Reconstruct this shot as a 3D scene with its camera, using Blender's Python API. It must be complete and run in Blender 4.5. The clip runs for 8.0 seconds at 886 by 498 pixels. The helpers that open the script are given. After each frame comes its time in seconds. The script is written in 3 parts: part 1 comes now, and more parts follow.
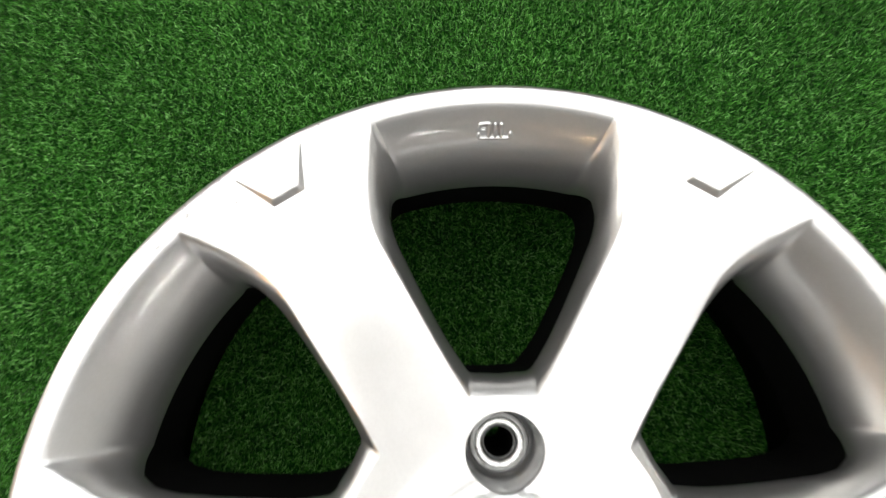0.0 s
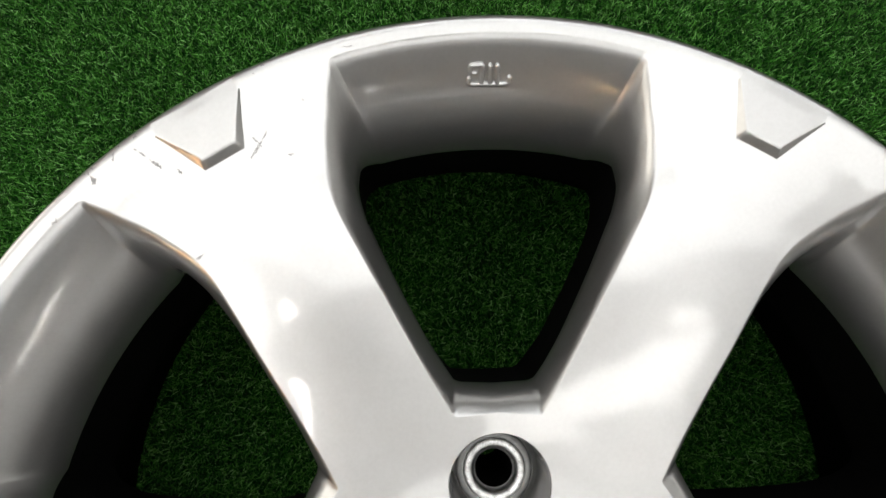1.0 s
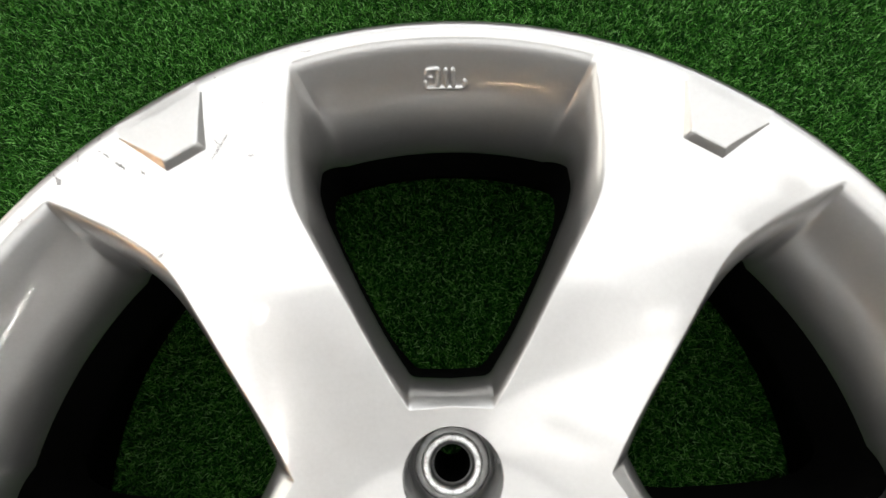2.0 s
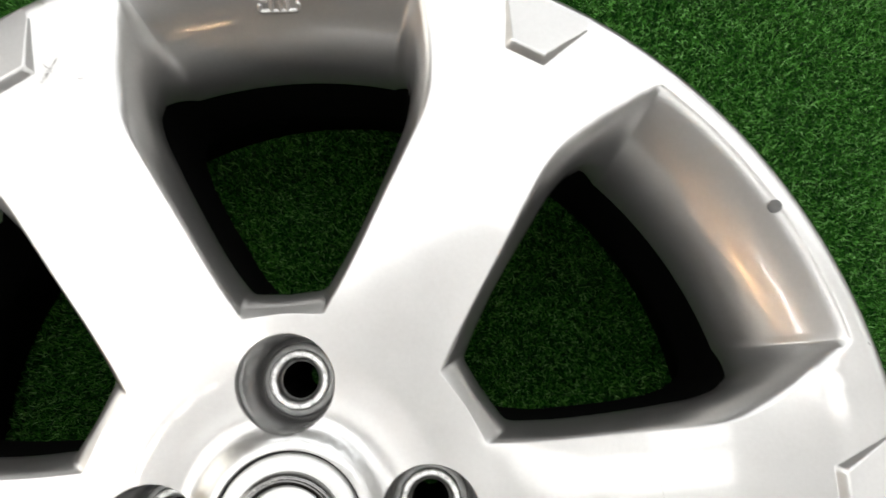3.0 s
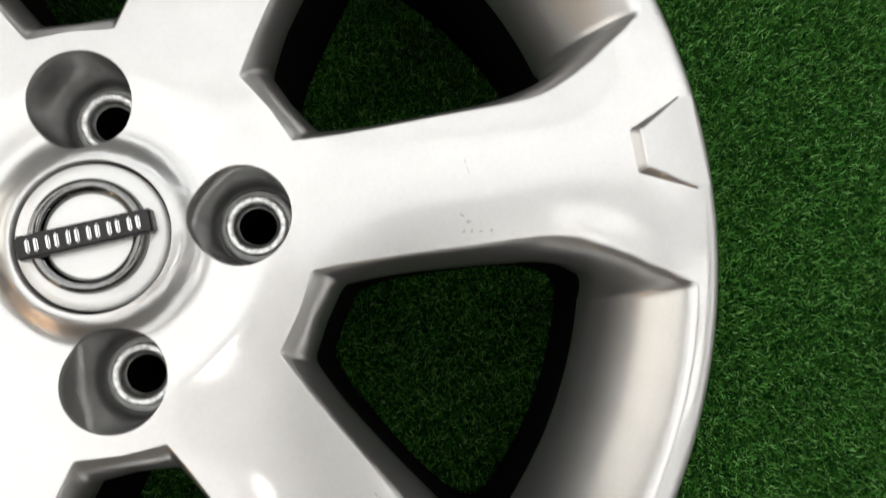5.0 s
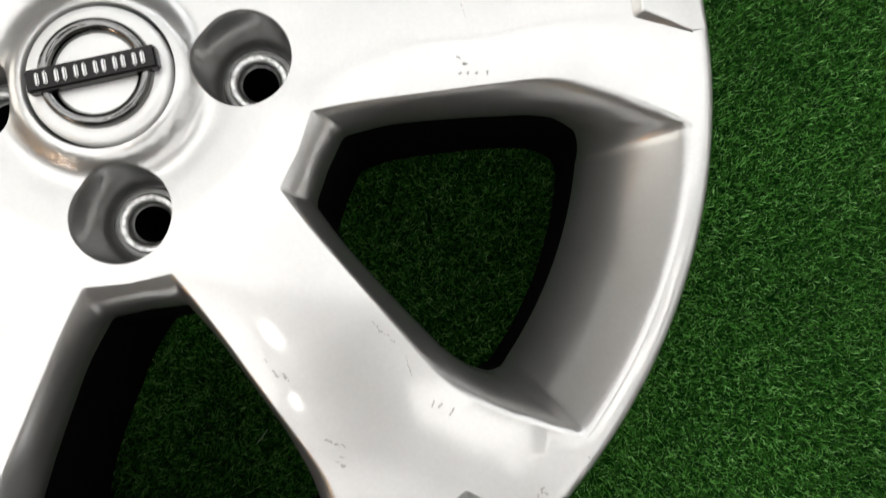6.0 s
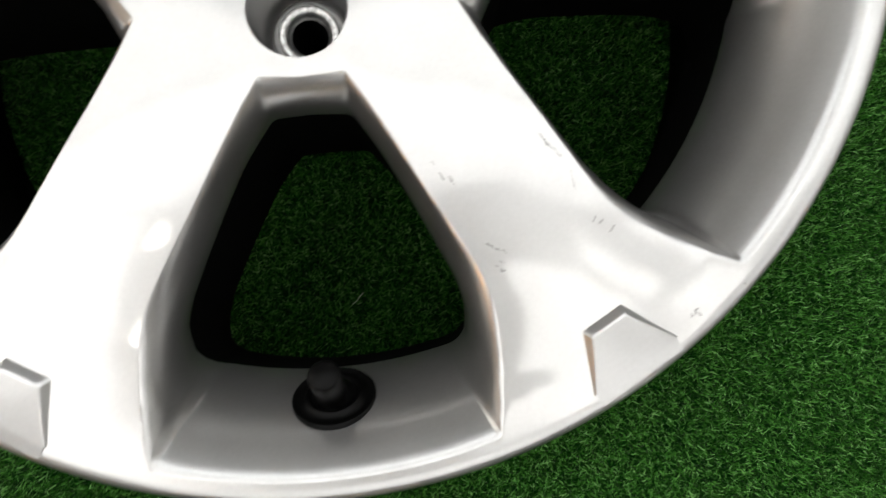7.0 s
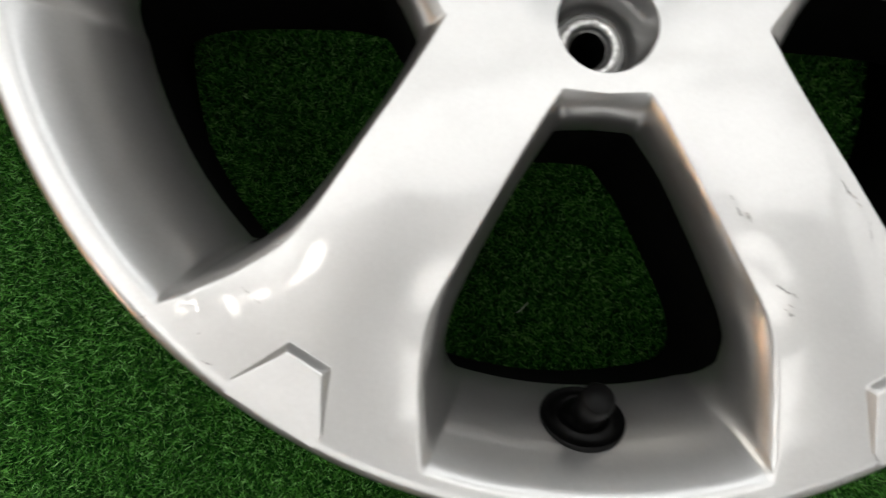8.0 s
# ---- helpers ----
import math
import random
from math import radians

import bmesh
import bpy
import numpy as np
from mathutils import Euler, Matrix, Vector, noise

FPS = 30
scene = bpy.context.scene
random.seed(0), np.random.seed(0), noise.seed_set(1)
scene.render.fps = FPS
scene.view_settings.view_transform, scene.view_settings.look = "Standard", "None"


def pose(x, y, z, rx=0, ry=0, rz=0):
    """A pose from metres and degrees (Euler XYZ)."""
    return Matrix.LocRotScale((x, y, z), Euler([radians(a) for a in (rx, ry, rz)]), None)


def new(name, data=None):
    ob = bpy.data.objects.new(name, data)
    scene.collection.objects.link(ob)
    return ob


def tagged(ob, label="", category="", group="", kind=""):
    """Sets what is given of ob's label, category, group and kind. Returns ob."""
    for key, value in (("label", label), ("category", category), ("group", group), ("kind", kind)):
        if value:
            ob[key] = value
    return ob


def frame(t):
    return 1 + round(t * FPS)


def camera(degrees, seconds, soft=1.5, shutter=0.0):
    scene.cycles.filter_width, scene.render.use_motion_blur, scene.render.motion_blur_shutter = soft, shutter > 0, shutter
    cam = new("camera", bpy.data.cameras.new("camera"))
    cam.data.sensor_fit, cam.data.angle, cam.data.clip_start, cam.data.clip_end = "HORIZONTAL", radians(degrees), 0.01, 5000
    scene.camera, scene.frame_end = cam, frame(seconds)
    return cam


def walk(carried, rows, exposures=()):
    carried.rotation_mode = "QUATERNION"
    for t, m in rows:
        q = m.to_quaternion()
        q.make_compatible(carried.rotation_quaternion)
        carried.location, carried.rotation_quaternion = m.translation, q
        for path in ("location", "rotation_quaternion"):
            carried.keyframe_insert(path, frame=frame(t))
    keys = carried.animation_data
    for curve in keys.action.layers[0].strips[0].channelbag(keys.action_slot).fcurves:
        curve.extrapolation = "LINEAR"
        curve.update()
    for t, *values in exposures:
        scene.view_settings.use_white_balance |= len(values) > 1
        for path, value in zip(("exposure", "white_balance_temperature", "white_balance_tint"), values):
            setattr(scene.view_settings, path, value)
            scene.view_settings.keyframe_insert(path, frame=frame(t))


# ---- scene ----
# ---- camera and walk ----
cam = camera(68.83, 8.0, soft=1.5, shutter=0.35)
# seconds, place, tilt about the picture's x and y axes, turn about the plumb line
PATH = [
    (0.0, -0.0326, 0.1031, 0.4583, 7.63, -1.07, -1.22),
    (0.2, -0.0339, 0.1132, 0.4218, 7.55, -0.74, -2.45),
    (0.5, -0.0257, 0.1154, 0.3980, 6.51, 0.57, -2.15),
    (0.8, -0.0199, 0.1116, 0.3905, 6.46, 0.32, -1.22),
    (1.0, -0.0193, 0.1062, 0.3914, 6.79, -0.09, -1.18),
    (1.2, -0.0183, 0.1064, 0.3955, 7.71, -0.25, -1.17),
    (2.3, 0.0147, 0.0926, 0.3968, 8.19, 0.14, -1.59),
    (2.5, 0.0284, 0.0859, 0.3969, 8.10, 0.11, -1.88),
    (2.7, 0.0362, 0.0711, 0.3964, 9.48, -1.27, -2.52),
    (3.0, 0.0541, 0.0596, 0.3972, 8.61, -1.02, -3.66),
    (3.5, 0.0806, 0.0352, 0.3973, 9.24, -2.14, -5.39),
    (4.0, 0.0951, 0.0155, 0.3936, 8.50, -2.70, -6.36),
    (4.3, 0.1043, 0.0022, 0.3926, 7.44, -3.00, -6.11),
    (4.5, 0.1070, -0.0119, 0.3912, 6.78, -2.76, -7.28),
    (4.7, 0.1029, -0.0245, 0.3896, 6.18, -4.02, -8.55),
    (5.8, 0.0968, -0.0948, 0.3860, 6.01, -3.34, -9.89),
    (6.0, 0.0968, -0.1004, 0.3875, 5.25, -2.59, -9.39),
    (6.5, 0.0749, -0.1312, 0.3838, 3.85, -2.38, -8.62),
    (7.0, 0.0359, -0.1487, 0.3833, 2.42, -2.00, -4.76),
    (7.3, 0.0155, -0.1582, 0.3775, 2.77, -1.40, -2.93),
    (7.5, -0.0045, -0.1541, 0.3766, 1.80, -1.83, -1.59),
    (7.8, -0.0332, -0.1424, 0.3789, 1.58, -0.76, 0.46),
    (8.0, -0.0608, -0.1388, 0.3769, 1.86, -1.70, 2.34),
]

EXPOSURES = [(0.0, 0.74), (0.3, 0.35), (0.6, 0.02), (1.2, 0.0), (2.3, 0.21), (3.0, 0.25), (3.6, -0.02), (4.5, -0.15), (6.0, -0.05), (7.0, 0.02), (8.0, -0.12)]


def down(x, y, z, ax, ay, rz):
    """A camera that looks down at the ground, with small tilts."""
    return pose(x, y, z, 0, 0, rz) @ pose(0, 0, 0, ax) @ pose(0, 0, 0, 0, ay)


walk(cam, [(t, down(*row)) for t, *row in PATH], exposures=EXPOSURES)

# ---- world and light ----
world = bpy.data.worlds.new("world")
scene.world = world
world.use_nodes = True
world.node_tree.nodes["Background"].inputs["Color"].default_value = (0.6, 0.62, 0.65, 1)
world.node_tree.nodes["Background"].inputs["Strength"].default_value = 0.05
FILL_POWER, PANEL_POWER, DIM_POWER, LAMP_POWER, SPOT_POWER = 2.8, 2.35, 1.55, 4.5, 24.0
# the luminous ceiling panels: x and y from, to
PANEL, PANEL_WEST = (-2.3, 0.26, 1.6, 0.78), (-2.35, -0.70, -0.80, 0.19)
# the last dim panel is unseen, added to brighten the turf on the east
DIM_PANELS = [(-2.4, 0.86, 1.6, 1.45), (-1.3, -1.9, 1.5, -0.70), (1.72, -1.3, 2.5, 1.3)]
# the smaller lamps east of it
LAMPS = [(0.15, -0.42, 1.02, -0.18), (0.75, -0.12, 1.06, 0.03)]
# unseen wide window added high in the north wall for light: x and z from, to
FILL_NORTH = (-1.2, 1.60, 2.55, 2.36)
# unseen tall frosted west window, added for light: y and z from, to
WINDOW_WEST, WEST_POWER = (0.40, 0.12, 1.65, 1.90), 2.0
# the middles of the small round downlights, and their radius
SPOTS = [(-0.64, 0.03), (-0.64, -0.42)]
SPOT_R = 0.052


# ---- materials ----
def shader(name):
    m = bpy.data.materials.new(name)
    m.use_nodes = True
    return m, m.node_tree.nodes, m.node_tree.links, m.node_tree.nodes["Principled BSDF"]


def add_noise(nodes, links, scale, detail=4.0, source="Object"):
    co = nodes.new("ShaderNodeTexCoord")
    n = nodes.new("ShaderNodeTexNoise")
    n.inputs["Scale"].default_value = scale
    n.inputs["Detail"].default_value = detail
    links.new(co.outputs[source], n.inputs["Vector"])
    return n


def ramp(nodes, links, value, stops):
    r = nodes.new("ShaderNodeValToRGB")
    while len(r.color_ramp.elements) < len(stops):
        r.color_ramp.elements.new(0.5)
    for e, (at, c) in zip(r.color_ramp.elements, stops):
        e.position, e.color = at, (*c, 1)
    links.new(value, r.inputs["Fac"])
    return r


def add_bump(nodes, links, bsdf, value, strength, distance):
    b = nodes.new("ShaderNodeBump")
    b.inputs["Strength"].default_value = strength
    b.inputs["Distance"].default_value = distance
    links.new(value, b.inputs["Height"])
    links.new(b.outputs["Normal"], bsdf.inputs["Normal"])


def grainy(name, low, high, scale, rough, metal=0.0, bump=0.0, distance=0.0005, coat=0.0, coat_rough=0.05, gloss=0.5, span=(0.3, 0.7)):
    """A surface whose colour wanders between two tones at two scales."""
    m, nodes, links, bsdf = shader(name)
    a, b = add_noise(nodes, links, scale), add_noise(nodes, links, scale * 11)
    mixed = nodes.new("ShaderNodeMath")
    mixed.operation = "MULTIPLY_ADD"
    links.new(b.outputs["Fac"], mixed.inputs[0])
    mixed.inputs[1].default_value = 0.45
    half = nodes.new("ShaderNodeMath")
    half.operation = "MULTIPLY"
    half.inputs[1].default_value = 0.55
    links.new(a.outputs["Fac"], half.inputs[0])
    links.new(half.outputs[0], mixed.inputs[2])
    r = ramp(nodes, links, mixed.outputs[0], [(span[0], low), (span[1], high)])
    links.new(r.outputs["Color"], bsdf.inputs["Base Color"])
    bsdf.inputs["Roughness"].default_value = rough
    bsdf.inputs["Metallic"].default_value = metal
    bsdf.inputs["Coat Weight"].default_value = coat
    bsdf.inputs["Specular IOR Level"].default_value = gloss
    bsdf.inputs["Coat Roughness"].default_value = coat_rough
    if bump:
        add_bump(nodes, links, bsdf, b.outputs["Fac"], bump, distance)
    return m


SILVER = grainy("silver_paint", (0.545, 0.541, 0.533), (0.60, 0.596, 0.588), 60, 0.33, 0.93, 0.015, 0.0002, coat=1.0, coat_rough=0.07)
SILVER.node_tree.nodes["Principled BSDF"].inputs["Coat IOR"].default_value = 1.6


def wavy(m, scale, distance):
    """Give the lacquer the slow waves of a worn casting."""
    nodes, links = m.node_tree.nodes, m.node_tree.links
    n = add_noise(nodes, links, scale, 1.5)
    b = nodes.new("ShaderNodeBump")
    b.inputs["Strength"].default_value = 1.0
    b.inputs["Distance"].default_value = distance
    links.new(n.outputs["Fac"], b.inputs["Height"])
    links.new(b.outputs["Normal"], nodes["Principled BSDF"].inputs["Coat Normal"])


wavy(SILVER, 55, 0.00022)
CAP = grainy("cap_paint", (0.82, 0.82, 0.81), (0.87, 0.87, 0.86), 80, 0.4, 0.25, coat=0.6, coat_rough=0.08)
MACHINED = grainy("machined_metal", (0.36, 0.36, 0.355), (1.0, 1.0, 0.99), 420, 0.30, 1.0, 0.35, 0.0004, span=(0.36, 0.56))
WORN = grainy("worn_grey_metal", (0.20, 0.20, 0.20), (0.50, 0.50, 0.49), 500, 0.4, 0.9, 0.4, 0.0003)
COLLAR = grainy("grey_metal", (0.20, 0.20, 0.197), (0.34, 0.34, 0.335), 300, 0.4, 0.8, 0.3, 0.0003)
# near black, the shade inside the wheel put into the colour
SHADE_DARK = grainy("shade_dark_metal", (0.002, 0.002, 0.002), (0.005, 0.0048, 0.0046), 150, 0.8, 0.0, 0.2, 0.0003, gloss=0.02)
# chrome for the ring, its base lowered for the dark overhead reflection
CHROME = grainy("chrome", (0.17, 0.168, 0.165), (0.24, 0.238, 0.235), 40, 0.06, 1.0, 0.12, 0.0004)
GREY_CHROME = grainy("grey_chrome", (0.48, 0.48, 0.48), (0.58, 0.58, 0.58), 60, 0.12, 1.0)
# chrome for the bar, a dark reflection put into its base colour
REFLECT_DARK_CHROME = grainy("reflect_dark_chrome", (0.018, 0.017, 0.017), (0.035, 0.034, 0.034), 60, 0.10, 1.0)
SEAM = grainy("dark_seam", (0.02, 0.02, 0.02), (0.04, 0.04, 0.04), 90, 0.6)
RUBBER_AND_RECESS = grainy("black_rubber_and_recess", (0.0008, 0.0008, 0.0008), (0.0018, 0.0018, 0.0018), 120, 0.42, 0.0, 0.1, 0.0002, gloss=0.12)
DOT = grainy("grey_paint_dot", (0.10, 0.10, 0.10), (0.14, 0.14, 0.14), 300, 0.6)
SCUFF = grainy("scuffed_metal", (0.20, 0.195, 0.19), (0.50, 0.49, 0.48), 600, 0.7, 0.1, 0.4, 0.0003)
WALLS = grainy("wall_paint", (0.20, 0.195, 0.19), (0.26, 0.255, 0.25), 1.5, 0.8, 0.0, 0.1, 0.001)
PALE_WALLS = grainy("pale_wall_paint", (0.60, 0.59, 0.575), (0.68, 0.67, 0.655), 1.5, 0.8, 0.0, 0.1, 0.001)
DARK_WALL = grainy("grey_wall_paint", (0.11, 0.108, 0.105), (0.15, 0.147, 0.143), 1.5, 0.85, 0.0, 0.1, 0.001)
BOARD = grainy("brown_board", (0.60, 0.36, 0.19), (0.72, 0.45, 0.25), 3.0, 0.6, 0.0, 0.1, 0.001)
CEILING = grainy("ceiling_paint", (0.24, 0.238, 0.234), (0.28, 0.277, 0.272), 1.2, 0.85, 0.0, 0.1, 0.001)
FRAME = grainy("lamp_frame", (0.7, 0.7, 0.7), (0.76, 0.76, 0.76), 8, 0.5)


def turf_blades():
    m, nodes, links, bsdf = shader("turf_blades")
    g = nodes.new("ShaderNodeNewGeometry")
    r = ramp(nodes, links, g.outputs["Random Per Island"], [(0.0, (0.002, 0.018, 0.002)), (0.4, (0.015, 0.085, 0.007)), (0.75, (0.062, 0.240, 0.028)), (0.92, (0.17, 0.45, 0.09)), (1.0, (0.36, 0.70, 0.25))])
    wide = add_noise(nodes, links, 9.0, 3.0)
    tone = ramp(nodes, links, wide.outputs["Fac"], [(0.3, (0.72, 0.74, 0.72)), (0.7, (1.0, 1.0, 1.0))])
    mix = nodes.new("ShaderNodeMix")
    mix.data_type, mix.blend_type = "RGBA", "MULTIPLY"
    mix.inputs["Factor"].default_value = 1.0
    links.new(r.outputs["Color"], mix.inputs["A"])
    links.new(tone.outputs["Color"], mix.inputs["B"])
    links.new(mix.outputs["Result"], bsdf.inputs["Base Color"])
    bsdf.inputs["Roughness"].default_value = 0.45
    bsdf.inputs["Specular IOR Level"].default_value = 0.1
    return m


TURF = turf_blades()
BACKING = grainy("turf_backing", (0.002, 0.02, 0.003), (0.007, 0.055, 0.006), 300, 0.9, 0.0, 0.8, 0.002, gloss=0.03)


FIBRE = grainy("pale_fibre", (0.45, 0.55, 0.40), (0.62, 0.70, 0.55), 400, 0.5)


def glow(name, colour, strength):
    m, nodes, links, bsdf = shader(name)
    bsdf.inputs["Base Color"].default_value = (0.8, 0.8, 0.8, 1)
    bsdf.inputs["Emission Color"].default_value = (*colour, 1)
    bsdf.inputs["Emission Strength"].default_value = strength
    return m


# glow of the added north window, a fill light over the turf
FILL_GLOW = glow("fill_glow", (0.97, 0.99, 1.0), FILL_POWER)
PALE_FILL_GLOW = glow("pale_fill_glow", (1.0, 0.94, 0.84), WEST_POWER)
DIFFUSER = glow("lamp_diffuser", (1.0, 0.992, 0.985), PANEL_POWER)
DIM_DIFFUSER = glow("dim_lamp_diffuser", (1.0, 0.992, 0.985), DIM_POWER)
LAMP_DIFFUSER = glow("small_lamp_diffuser", (1.0, 0.98, 0.95), LAMP_POWER)
TUBE_WARM = glow("warm_tube", (1.0, 0.66, 0.36), 42.0)
TUBE_WHITE = glow("white_tube", (1.0, 0.97, 0.92), 45.0)
BULB = glow("spot_lens", (1.0, 0.96, 0.9), SPOT_POWER)


# ---- mesh helpers ----
def empty(name, at=(0, 0, 0)):
    e = new(name)
    e.location = at
    e.empty_display_size = 0.05
    return e


def part(name, bm, material, parent, label="", smooth=True):
    """Link a bmesh as one mesh object under a thing or a part."""
    me = bpy.data.meshes.new(name)
    bm.to_mesh(me)
    bm.free()
    me.materials.append(material)
    if smooth:
        for f in me.polygons:
            f.use_smooth = True
    ob = new(name, me)
    ob.parent = parent
    return tagged(ob, label)


def arrays(name, verts, faces, material, parent, label="", normals=None, smooth=True):
    """Link plain lists of corners and faces as one mesh object."""
    me = bpy.data.meshes.new(name)
    me.from_pydata([tuple(v) for v in verts], [], [tuple(f) for f in faces])
    me.materials.append(material)
    me.polygons.foreach_set("use_smooth", [smooth] * len(me.polygons))
    if normals is not None:
        me.normals_split_custom_set_from_vertices([tuple(n) for n in normals])
    me.update()
    ob = new(name, me)
    ob.parent = parent
    return tagged(ob, label)


def lathe(profile, steps=96, centre=(0, 0), closed=False):
    """A ring swept round the plumb line from (radius, height) pairs."""
    bm = bmesh.new()
    rings = []
    for r, z in profile:
        rings.append([bm.verts.new((centre[0] + r * math.cos(a), centre[1] + r * math.sin(a), z)) for a in (2 * math.pi * i / steps for i in range(steps))])
    pairs = list(zip(rings, rings[1:]))
    if closed:
        pairs.append((rings[-1], rings[0]))
    for a, b in pairs:
        for i in range(steps):
            j = (i + 1) % steps
            bm.faces.new((a[i], a[j], b[j], b[i]))
    return bm


def cap_ring(bm, ring_z, radius):
    """Close the ring of corners that lies at this height and radius."""
    ring = [v for v in bm.verts if abs(v.co.z - ring_z) < 1e-6 and abs(v.co.xy.length - radius) < 1e-6]
    ring.sort(key=lambda v: math.atan2(v.co.y, v.co.x))
    bm.faces.new(ring)


def box(bm, x0, y0, z0, x1, y1, z1, bevel=0.0):
    vs = [bm.verts.new((x, y, z)) for z in (z0, z1) for x, y in ((x0, y0), (x1, y0), (x1, y1), (x0, y1))]
    for f in ((3, 2, 1, 0), (4, 5, 6, 7), (0, 1, 5, 4), (1, 2, 6, 5), (2, 3, 7, 6), (3, 0, 4, 7)):
        bm.faces.new([vs[i] for i in f])
    if bevel:
        bmesh.ops.bevel(bm, geom=list(bm.edges), offset=bevel, segments=3, affect="EDGES")
    return bm


# ---- room ----
FLOOR = -0.008
HALF, NORTH, TOP = 2.6, 1.9, 2.4


def room():
    bm = box(bmesh.new(), -HALF, -HALF, FLOOR - 0.1, HALF, NORTH, FLOOR)
    tagged(part("floor", bm, BACKING, None, smooth=False), "green artificial turf backing laid over the floor", "floor", kind="structure")
    bm = box(bmesh.new(), -HALF - 0.1, -HALF - 0.1, TOP, HALF + 0.1, NORTH + 0.1, TOP + 0.1)
    tagged(part("ceiling", bm, CEILING, None, smooth=False), "plain matt grey painted ceiling", "ceiling", kind="structure")
    # unseen walls and board, their tones set to shape the wheel's reflections
    for name, x0, y0, x1, y1 in (("wall_south", -HALF, -HALF - 0.1, HALF, -HALF), ("wall_east", HALF, -HALF - 0.1, HALF + 0.1, NORTH + 0.1)):
        bm = box(bmesh.new(), x0, y0, FLOOR - 0.1, x1, y1, TOP)
        tagged(part(name, bm, DARK_WALL if name == "wall_south" else PALE_WALLS, None, smooth=False), "plain dark grey painted wall" if name == "wall_south" else "plain pale painted wall", "wall", kind="structure")
    bm = box(bmesh.new(), -HALF, -HALF, FLOOR, -HALF + 0.02, 0.34, 1.2, 0.003)
    tagged(part("trim", bm, BOARD, None, smooth=False), "brown board panelling along the foot of a pale wall", "panelling", kind="structure")
    glazed_wall("wall_north", "fill_window_1", FILL_NORTH, -HALF, HALF, pose(0, NORTH, 0), WALLS, FILL_GLOW, "plain grey painted wall with a wide window", "wide glowing fill window with a thin frame, added unseen for light")
    glazed_wall("wall_west", "window_2", WINDOW_WEST, -HALF - 0.1, NORTH + 0.1, pose(-HALF, 0, 0, 0, 0, 90), PALE_WALLS, PALE_FILL_GLOW, "plain pale painted wall with a tall window", "tall pale frosted window with a thin frame, added unseen for light")


def glazed_wall(name, window_name, hole, along0, along1, m, paint, light, wall_label, window_label):
    """A wall with a window through it, built along x and then put in place."""
    u0, z0, u1, z1 = hole
    bm = bmesh.new()
    box(bm, along0, 0, FLOOR - 0.1, u0, 0.1, TOP)
    box(bm, u1, 0, FLOOR - 0.1, along1, 0.1, TOP)
    box(bm, u0, 0, FLOOR - 0.1, u1, 0.1, z0)
    box(bm, u0, 0, z1, u1, 0.1, TOP)

    def put(bm):
        bmesh.ops.transform(bm, matrix=m, verts=bm.verts)
        bmesh.ops.recalc_face_normals(bm, faces=bm.faces)
        return bm

    tagged(part(name, put(bm), paint, None, smooth=False), wall_label, "wall", kind="structure")
    window = tagged(empty(window_name), window_label, "window", kind="structure")
    bm = bmesh.new()
    box(bm, u0, 0.04, z0, u0 + 0.04, 0.08, z1)
    box(bm, u1 - 0.04, 0.04, z0, u1, 0.08, z1)
    box(bm, u0 + 0.04, 0.04, z0, u1 - 0.04, 0.08, z0 + 0.04)
    box(bm, u0 + 0.04, 0.04, z1 - 0.04, u1 - 0.04, 0.08, z1)
    part("window_frame", put(bm), FRAME, window, smooth=False)
    part("pane", put(box(bmesh.new(), u0 + 0.04, 0.062, z0 + 0.04, u1 - 0.04, 0.072, z1 - 0.04)), light, window, "bright frosted pane", smooth=False)


def ceiling_panel(x0, y0, x1, y1, material):
    lamp = tagged(empty("ceiling_panel", ((x0 + x1) / 2, (y0 + y1) / 2, TOP)), "white luminous ceiling panel in a thin frame", "lamp")
    w, h = (x1 - x0) / 2, (y1 - y0) / 2
    bm = box(bmesh.new(), -w - 0.03, -h - 0.03, -0.05, w + 0.03, h + 0.03, -0.003, 0.004)
    part("housing", bm, FRAME, lamp, smooth=False)
    bm = box(bmesh.new(), -w, -h, -0.062, w, h, -0.053)
    part("diffuser", bm, material, lamp, "glowing white diffuser", smooth=False)


def downlight(x, y):
    lamp = tagged(empty("downlight", (x, y, TOP)), "small round ceiling downlight with a bright lens", "lamp", "downlights on the ceiling")
    part("housing", lathe([(SPOT_R + 0.015, -0.003), (SPOT_R + 0.015, -0.05), (SPOT_R + 0.002, -0.055), (SPOT_R + 0.002, -0.04)], 40), FRAME, lamp)
    bm = lathe([(SPOT_R, -0.045), (SPOT_R * 0.95, -0.052)], 40)
    cap_ring(bm, -0.052, SPOT_R * 0.95)
    bmesh.ops.recalc_face_normals(bm, faces=bm.faces)
    part("lens", bm, BULB, lamp, "glowing lens", smooth=False)


